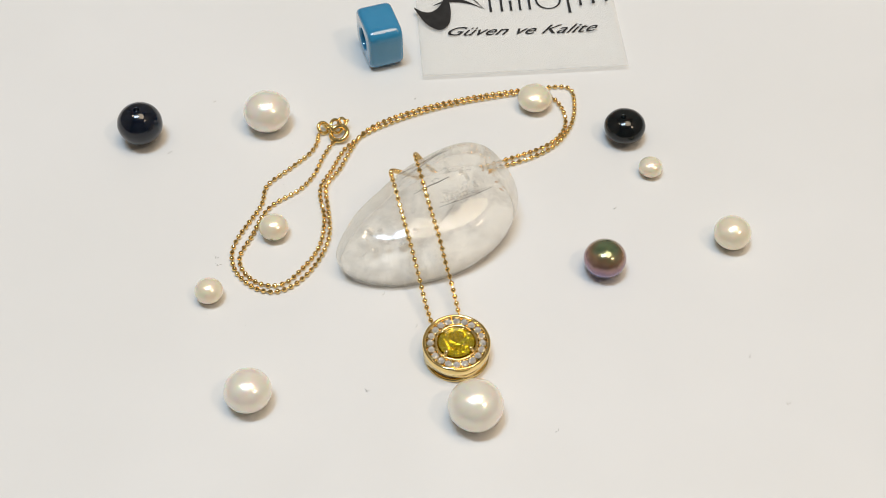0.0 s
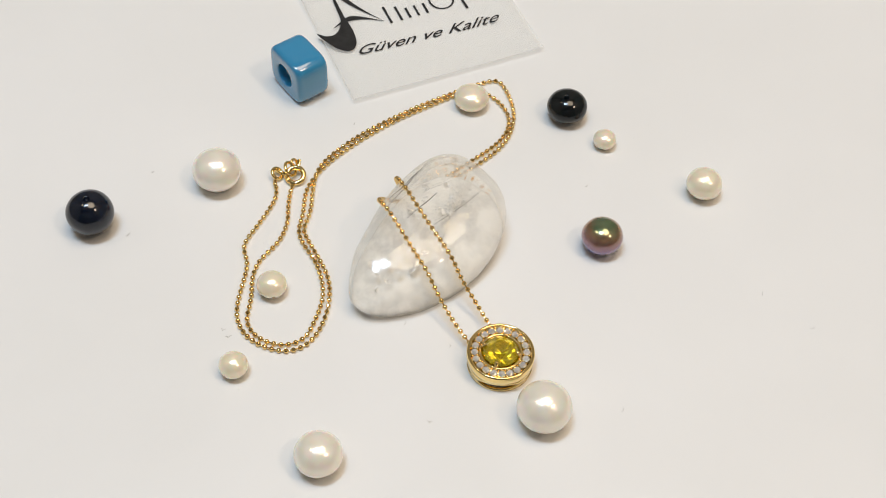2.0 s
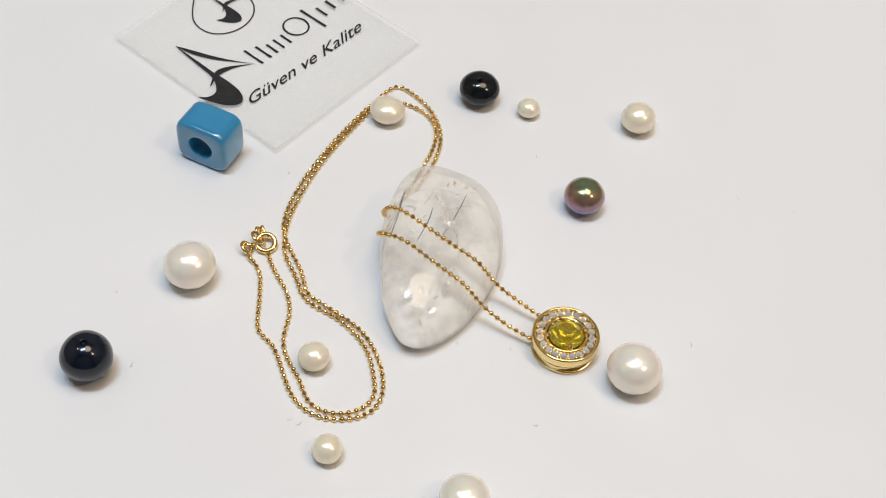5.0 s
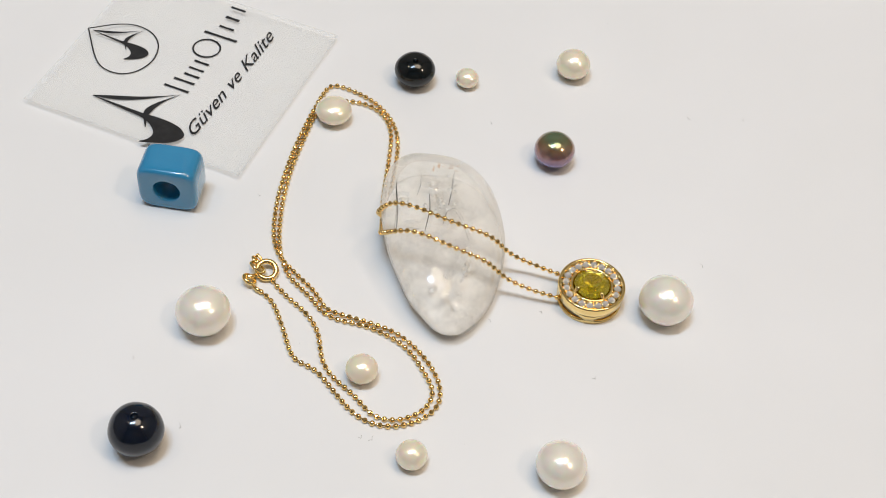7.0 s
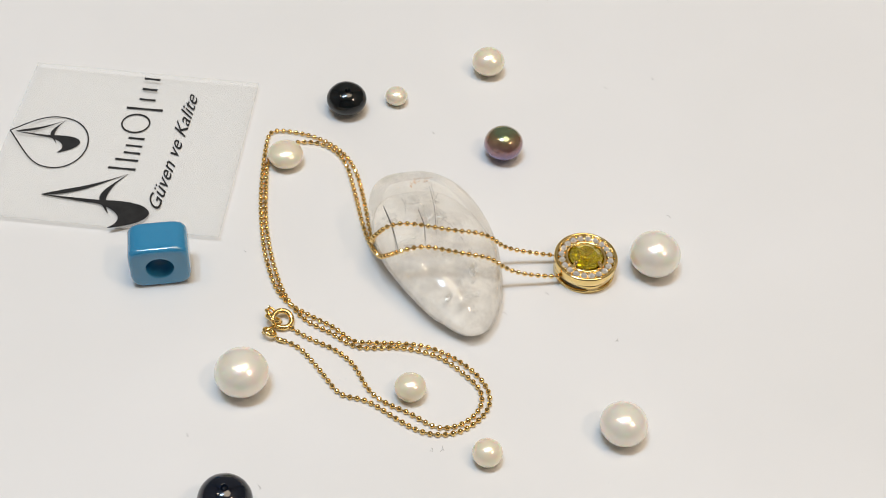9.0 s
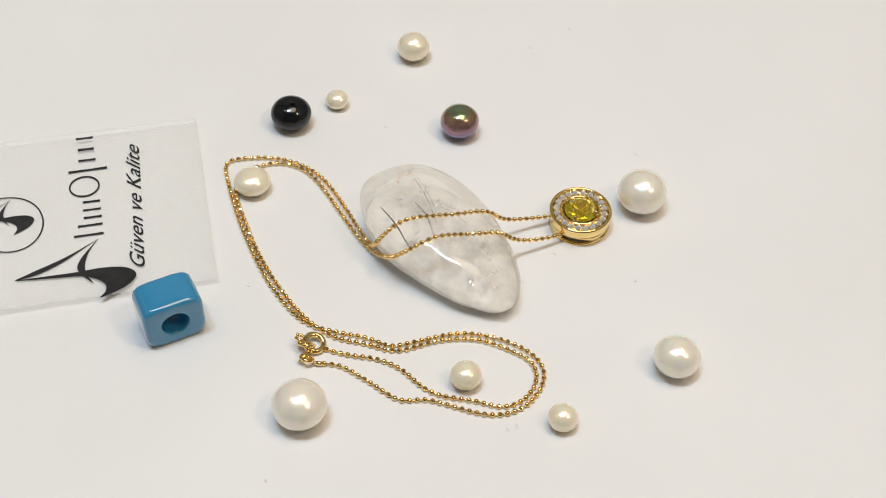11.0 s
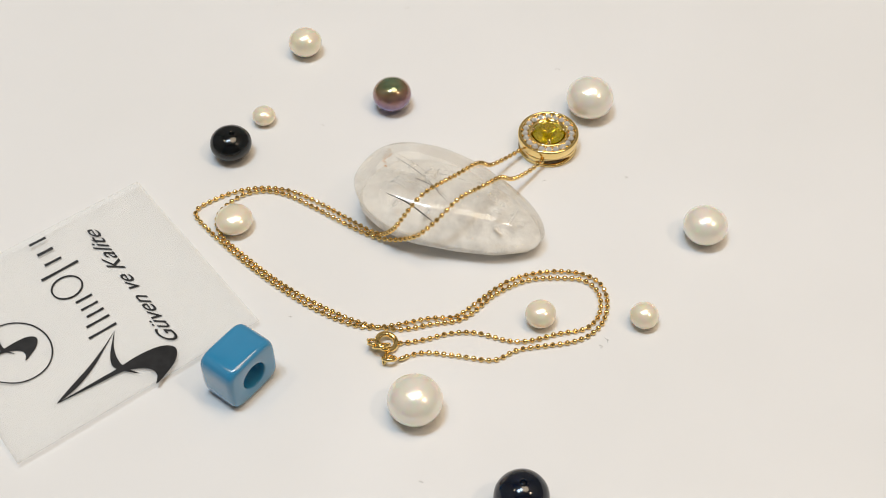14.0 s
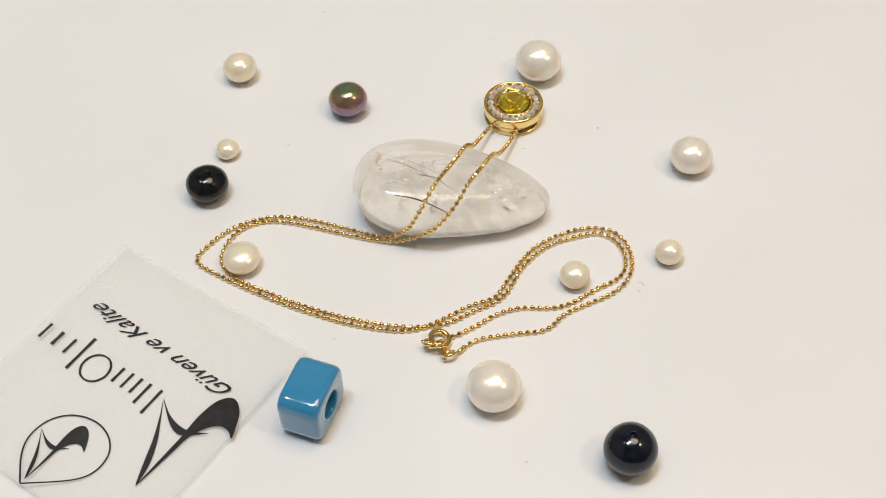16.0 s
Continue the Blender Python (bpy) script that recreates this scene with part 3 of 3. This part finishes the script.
# ---- pearls ----
def pearl_thing(x, y, r, rz, mat, label, group, hole=None, seed=0):
    """An uneven pearl; where it is drilled, a real hole goes in along the axis."""
    prof = []
    if hole:
        prof += [(0, 0.45), (0.11, 0.45), (0.125, 0.97), (0.15, 0.988)]
        start = 9.5
    else:
        prof += [(0, 1.0)]
        start = 4.0
    n = 44
    for k in range(n):
        a = radians(start + (176.0 - start) * k / (n - 1))
        prof.append((math.sin(a), math.cos(a)))
    prof.append((0, -1.0))
    bm = lathe(prof, 64)
    turn = Vector((0, 0, 1)).rotation_difference(Vector(hole or (0.2, 0.1, 1)).normalized()).to_matrix().to_4x4()
    bm.transform(turn)
    shift = Vector((seed * 3.1, seed * 1.7, 0))
    for v in bm.verts:
        d = 1 + 0.018 * noise.noise(v.co * 1.3 + shift) + 0.005 * noise.noise(v.co * 4.0 + shift)
        v.co = Vector((v.co.x * r * MM, v.co.y * r * MM, v.co.z * rz * MM)) * d
    low = min(v.co.z for v in bm.verts)
    ob = new("pearl", finish("pearl", bm, mat))
    tagged(ob, label, "pearl", group)
    riding(ob, pose(x * MM, y * MM, -low))
    return ob


WHITE_GROUP, DARK_GROUP = "loose white pearls", "loose dark pearls"
pearl_thing(-31.6, 167.2, 4.2, 3.4, PEARL_WHITE, "large round white pearl beside the clasp on the white platform", WHITE_GROUP, seed=1)
pearl_thing(4.9, 105.3, 4.25, 3.55, PEARL_WHITE, "large off-round white pearl touching the pendant", WHITE_GROUP, seed=2)
pearl_thing(-29.8, 108.3, 3.68, 3.0, PEARL_WHITE, "medium round creamy white pearl on the white platform", WHITE_GROUP, seed=3)
pearl_thing(-28.5, 141.4, 2.47, 2.0, PEARL_CREAM, "small cream pearl lying inside the chain's loop", WHITE_GROUP, hole=(-0.11, -0.93, -0.2), seed=4)
pearl_thing(-38.0, 128.1, 2.3, 1.95, PEARL_CREAM, "small cream pearl outside the chain's loop", WHITE_GROUP, seed=5)
pearl_thing(36.5, 155.2, 2.1, 1.55, PEARL_CREAM, "smallest button-shaped white pearl beside a black pearl", WHITE_GROUP, seed=6)
pearl_thing(48.5, 139.4, 3.12, 2.6, PEARL_CREAM, "medium cream pearl lying apart on the white platform", WHITE_GROUP, seed=7)
pearl_thing(16.9, 171.8, 3.15, 2.0, PEARL_CREAM, "flattened cream pearl resting against the chain", WHITE_GROUP, seed=8)
pearl_thing(-53.9, 163.9, 3.97, 3.75, PEARL_BLUE, "drilled glossy blue-black pearl", DARK_GROUP, hole=(0.0, -0.05, 1.0), seed=9)
pearl_thing(32.6, 163.9, 3.67, 2.75, PEARL_BLACK, "drilled glossy black button pearl", DARK_GROUP, hole=(-0.15, -0.08, 0.97), seed=10)
pearl_thing(26.7, 133.8, 3.52, 2.9, PEARL_PEACOCK, "peacock pearl with green and violet overtones", DARK_GROUP, seed=11)


# ---- blue cube bead ----
def cube_bead():
    hx, hy, hz, hole = 3.30 * MM, 4.92 * MM, 4.43 * MM, 2.2 * MM
    bm = bmesh.new()
    n = 48
    rings = []
    # from the hole's wall outwards over the face, round the edges to the other face: a square section swept from a circle
    def square(a, sy, sz, p):
        c, s = math.cos(a), math.sin(a)
        k = (abs(c) ** p + abs(s) ** p) ** (-1 / p)
        return c * k * sy, s * k * sz
    # the bore shrinks to a pinhole midway, added to keep the hole dark
    spec = [(-0.25 * MM, None, 0.3 * MM), (-0.35 * MM, None, hole * 0.97), (-hx + 1.0 * MM, None, hole), (-hx + 0.25 * MM, None, hole), (-hx + 0.06 * MM, None, hole + 0.08 * MM), (-hx, None, hole + 0.28 * MM)]
    half = spec + [(-hx, 0.80, 0), (-hx + 0.03 * MM, 0.87, 0), (-hx + 0.13 * MM, 0.925, 0), (-hx + 0.35 * MM, 0.965, 0), (-hx + 0.7 * MM, 0.99, 0), (-hx + 1.15 * MM, 1.0, 0)]
    whole = half + [(-x, f, h) for x, f, h in reversed(half)]
    for x, f, h in whole:
        ring = []
        for k in range(n):
            a = 6.2831853 * (k + 0.5) / n
            y, z = (h * math.cos(a), h * math.sin(a)) if f is None else square(a, hy * f, hz * f, 5.0)
            ring.append(bm.verts.new((x, y, z)))
        rings.append(ring)
    for a, b in list(zip(rings, rings[1:])) + [(rings[-1], rings[0])]:
        for k in range(n):
            bm.faces.new((a[k], a[(k + 1) % n], b[(k + 1) % n], b[k]))
    return bm


cube = tagged(new("cube_bead", finish("cube_bead", cube_bead(), BLUE_GLASS)), "glossy turquoise blue cube bead with a round hole", "bead")
riding(cube, pose(-0.01174, 0.18606, 0.00443, 0, 0, 18.2))


# ---- printed card ----
CARD_W, CARD_H = 38.8, 42.0
card = tagged(new("card"), "square translucent white paper card printed in black", "card")
CARD = pose(-3.7 * MM, 178.5 * MM, 0, 0, 0, 4.0)
riding(card, CARD)
BACK = CARD.inverted()


def card_height(u, v):
    """The sheet's slight curl: flat in the middle, lifted at its corners. Millimetres."""
    a, b = u / CARD_W - 0.5, v / CARD_H - 0.5
    edge = max(0.0, (2 * max(abs(a), abs(b)) - 0.45) / 0.55)
    return 0.06 + 0.25 * (a * a + b * b) + 0.95 * edge * edge


def card_sheet():
    bm = bmesh.new()
    nu, nv = 40, 42
    for dz in (0.0, 0.09):
        grid = [[bm.verts.new((u * CARD_W / nu * MM, v * CARD_H / nv * MM, (card_height(u * CARD_W / nu, v * CARD_H / nv) + dz) * MM)) for v in range(nv + 1)] for u in range(nu + 1)]
        for u in range(nu):
            for v in range(nv):
                bm.faces.new((grid[u][v], grid[u + 1][v], grid[u + 1][v + 1], grid[u][v + 1]))
    bm.verts.ensure_lookup_table()
    half = (nu + 1) * (nv + 1)
    idx = lambda u, v: u * (nv + 1) + v
    rim = [idx(u, 0) for u in range(nu)] + [idx(nu, v) for v in range(nv)] + [idx(u, nv) for u in range(nu, 0, -1)] + [idx(0, v) for v in range(nv, 0, -1)]
    for a, b in zip(rim, rim[1:] + rim[:1]):
        bm.faces.new((bm.verts[a], bm.verts[b], bm.verts[half + b], bm.verts[half + a]))
    return bm


def on_card(bm):
    """Lays flat print, given in the stand's millimetres, on the sheet."""
    for v in bm.verts:
        p = BACK @ Vector(((v.co.x - 0.5) * MM, (v.co.y + 0.95) * MM, 0))
        v.co = (p.x, p.y, (card_height(p.x / MM, p.y / MM) + 0.15) * MM + v.co.z)
    return bm


def ink_shape(outlines):
    """Filled plain shapes from smooth outlines."""
    bm = bmesh.new()
    for pts in outlines:
        vs = [bm.verts.new((x, y, 0)) for x, y in pts]
        face = bm.faces.new(vs)
        bmesh.ops.triangulate(bm, faces=[face])
    return bm


def closed_curve(points, per=5):
    P = [Vector((*p, 0)) for p in points]
    out = []
    for i in range(len(P)):
        a, b, c, d = (P[(i + k) % len(P)] for k in (-1, 0, 1, 2))
        for k in range(per):
            u = k / per
            q = 0.5 * (2 * b + (c - a) * u + (2 * a - 5 * b + 4 * c - d) * u * u + (3 * b - a - 3 * c + d) * u ** 3)
            out.append((q.x, q.y))
    return out


def ribbon(points, widths):
    """A flat stroke of varying width along a line."""
    bm = bmesh.new()
    P = [Vector((*p, 0)) for p in points]
    prev = None
    for i, p in enumerate(P):
        d = (P[min(i + 1, len(P) - 1)] - P[max(i - 1, 0)]).normalized()
        s = Vector((-d.y, d.x, 0)) * widths[i] / 2
        now = (bm.verts.new(p + s), bm.verts.new(p - s))
        if prev:
            bm.faces.new((prev[0], prev[1], now[1], now[0]))
        prev = now
    return bm


part("sheet", card_sheet(), VELLUM, card)
SWOOSH = (
    ((1.0, 210.4), (2.0, 206.8), (4.0, 203.2), (6.8, 199.7), (8.9, 197.2), (7.1, 199.7), (4.9, 203.2), (2.7, 207.5)),
    ((8.9, 197.2), (6.2, 198.6), (3.4, 199.2), (1.0, 198.8), (-1.3, 197.6), (0.5, 199.2), (1.9, 200.2), (3.2, 200.4), (5.3, 199.6)),
    ((1.0, 210.4), (1.4, 205.3), (1.7, 200.6), (2.2, 196.6), (2.0, 193.2), (1.0, 191.3), (-0.4, 190.8), (-2.3, 191.9), (-3.8, 194.0), (-5.0, 196.4), (-3.5, 195.6), (-1.8, 195.7), (-0.3, 197.2), (0.7, 199.8), (0.8, 203.6)),
)


def swoosh(m):
    return ink_shape([[tuple((m @ Vector((x, y, 0)))[:2]) for x, y in closed_curve(shape, 4)] for shape in SWOOSH])


part("emblem_large", on_card(swoosh(Matrix.Identity(4))), INK, card, "black curved swoosh emblem", False)
_small = Matrix.Translation((14.4, 219.8, 0)) @ pose(0, 0, 0, 0, 0, 4) @ Matrix.Scale(0.60, 4) @ Matrix.Translation((-1.0, -210.4, 0))
part("emblem_small", on_card(swoosh(_small)), INK, card, "small black curved swoosh emblem", False)
_drop = [tuple(p[:2]) for p in smooth_line([(*p, 0) for p in ((14.3, 220.7), (9.0, 215.4), (7.6, 212.2), (8.3, 209.0), (10.7, 207.0), (14.1, 206.5), (17.6, 207.8), (19.8, 210.6), (20.0, 214.2), (18.2, 217.3), (14.3, 220.7))], 6)]
part("emblem_outline", on_card(ribbon(_drop, [0.26] * len(_drop))), INK, card, "thin black drop-shaped outline", False)

# the maker's name as plain strokes
_along = Vector((23.7, 2.3, 0)).normalized()
_up = Vector((-_along.y, _along.x, 0))
for off, low, high, width in ((0.4, 0, 4.9, 0.46), (2.6, 0, 4.1, 0.46), (4.4, 0, 3.0, 0.46), (6.2, 0, 3.0, 0.42), (8.1, 0, 2.9, 0.46), (15.8, -1.8, 4.9, 0.5), (18.2, 0, 3.0, 0.46), (20.7, 0.1, 2.9, 0.55), (23.2, 0, 3.0, 0.46)):
    base = Vector((9.7, 196.3, 0)) + _along * off
    pts = [base + _up * (low + (high - low) * k / 6) + _along * 0.12 * k / 6 for k in range(7)]
    part("name_stroke", on_card(ribbon([(p.x, p.y) for p in pts], [1.15 * width * (0.8 + 0.2 * abs(k - 3) / 3) for k in range(7)])), INK, card, smooth=False)
_c = Vector((9.7, 196.3, 0)) + _along * 12.0 + _up * 2.4
_oval = [tuple((_c + _along * 2.35 * math.cos(6.2831853 * k / 40) + _up * 2.5 * math.sin(6.2831853 * k / 40))[:2]) for k in range(41)]
part("name_oval", on_card(ribbon(_oval, [0.26 + 0.14 * abs(math.cos(6.2831853 * k / 40)) for k in range(41)])), INK, card, smooth=False)


def printed_words(text, x, y, angle, size, stretch, shear):
    data = bpy.data.curves.new("words", "FONT")
    data.body, data.size, data.shear, data.resolution_u, data.offset = text, size, shear, 4, 0.012
    ob = bpy.data.objects.new("words", data)
    scene.collection.objects.link(ob)
    bpy.context.view_layer.update()
    me = bpy.data.meshes.new_from_object(ob.evaluated_get(bpy.context.evaluated_depsgraph_get()))
    bm = bmesh.new()
    bm.from_mesh(me)
    bpy.data.objects.remove(ob)
    bpy.data.curves.remove(data)
    w = max(v.co.x for v in bm.verts)
    bm.transform(Matrix.Translation((x, y, 0)) @ pose(0, 0, 0, 0, 0, angle) @ Matrix.Diagonal((stretch / w, 1, 1, 1)))
    return bm


part("tagline", on_card(printed_words("G\u00fcven ve Kalite", 0.7, 189.4, 2.2, 3.5, 30.0, 0.66)), INK, card, "slanted black printed tagline", False)

# ---- dust on the platform ----
_bm = bmesh.new()
lint = tagged(new("lint"), "stray grey lint hairs on the white platform", "lint", kind="stuff")
rng = random.Random(11)
_spots = [(-37.9, 136.5), (-11.8, 110.1), (53.1, 107.6), (48.5, 116.3), (17.2, 102.8), (29.7, 147.0), (-48.8, 160.3), (-4.3, 122.3), (-37.4, 134.9), (-9.8, 128.7), (-5.0, 173.7), (-42.1, 173.1)]
_me = bpy.data.meshes.new("lint_tmp")
for x, y in _spots:
    a, l = rng.uniform(0, 6.28), rng.uniform(0.2, 0.5)
    pts = [Vector(((x + l * (u - 0.5) * math.cos(a) * 2 + 0.2 * math.sin(9 * u)) * MM, (y + l * (u - 0.5) * math.sin(a) * 2 + 0.2 * math.cos(7 * u)) * MM, 0.00004)) for u in (0, 0.25, 0.5, 0.75, 1)]
    hair = tube(pts, 0.000028, 5)
    hair.to_mesh(_me)
    hair.free()
    _bm.from_mesh(_me)
bpy.data.meshes.remove(_me)
part("hairs", _bm, DUST, lint)
riding(lint)


# fine shimmer specks in the platform's surface
rng = random.Random(33)
SHIMMER = material("shimmer_speck", (0.86, 0.85, 0.83), 0.10, 0.0, Coat_Weight=1.0, Coat_Roughness=0.05)
shimmer = tagged(new("glitter"), "fine pale glitter specks scattered over the white platform", "glitter", kind="stuff")
_bm = bmesh.new()
for _ in range(1600):
    a, d, r = rng.uniform(0, 6.2831853), 0.11 * math.sqrt(rng.random()), rng.uniform(0.00003, 0.00007)
    _m = pose(AXIS[0] + d * math.cos(a), AXIS[1] + d * math.sin(a), 0.00004, rng.gauss(0, 26), rng.gauss(0, 26), rng.uniform(0, 360))
    _q = [_m @ Vector((r * math.cos(1.2566371 * k), r * math.sin(1.2566371 * k), 0)) for k in range(5)]
    _bm.faces.new([_bm.verts.new(p) for p in _q])
part("specks", _bm, SHIMMER, shimmer, smooth=False)
riding(shimmer)


def motions():
    """Everything on the stand turns with it."""
    for ob, base in RIDERS:
        walk(ob, [(k * 0.5, spin(k * 0.5) @ base) for k in range(33)])


motions()
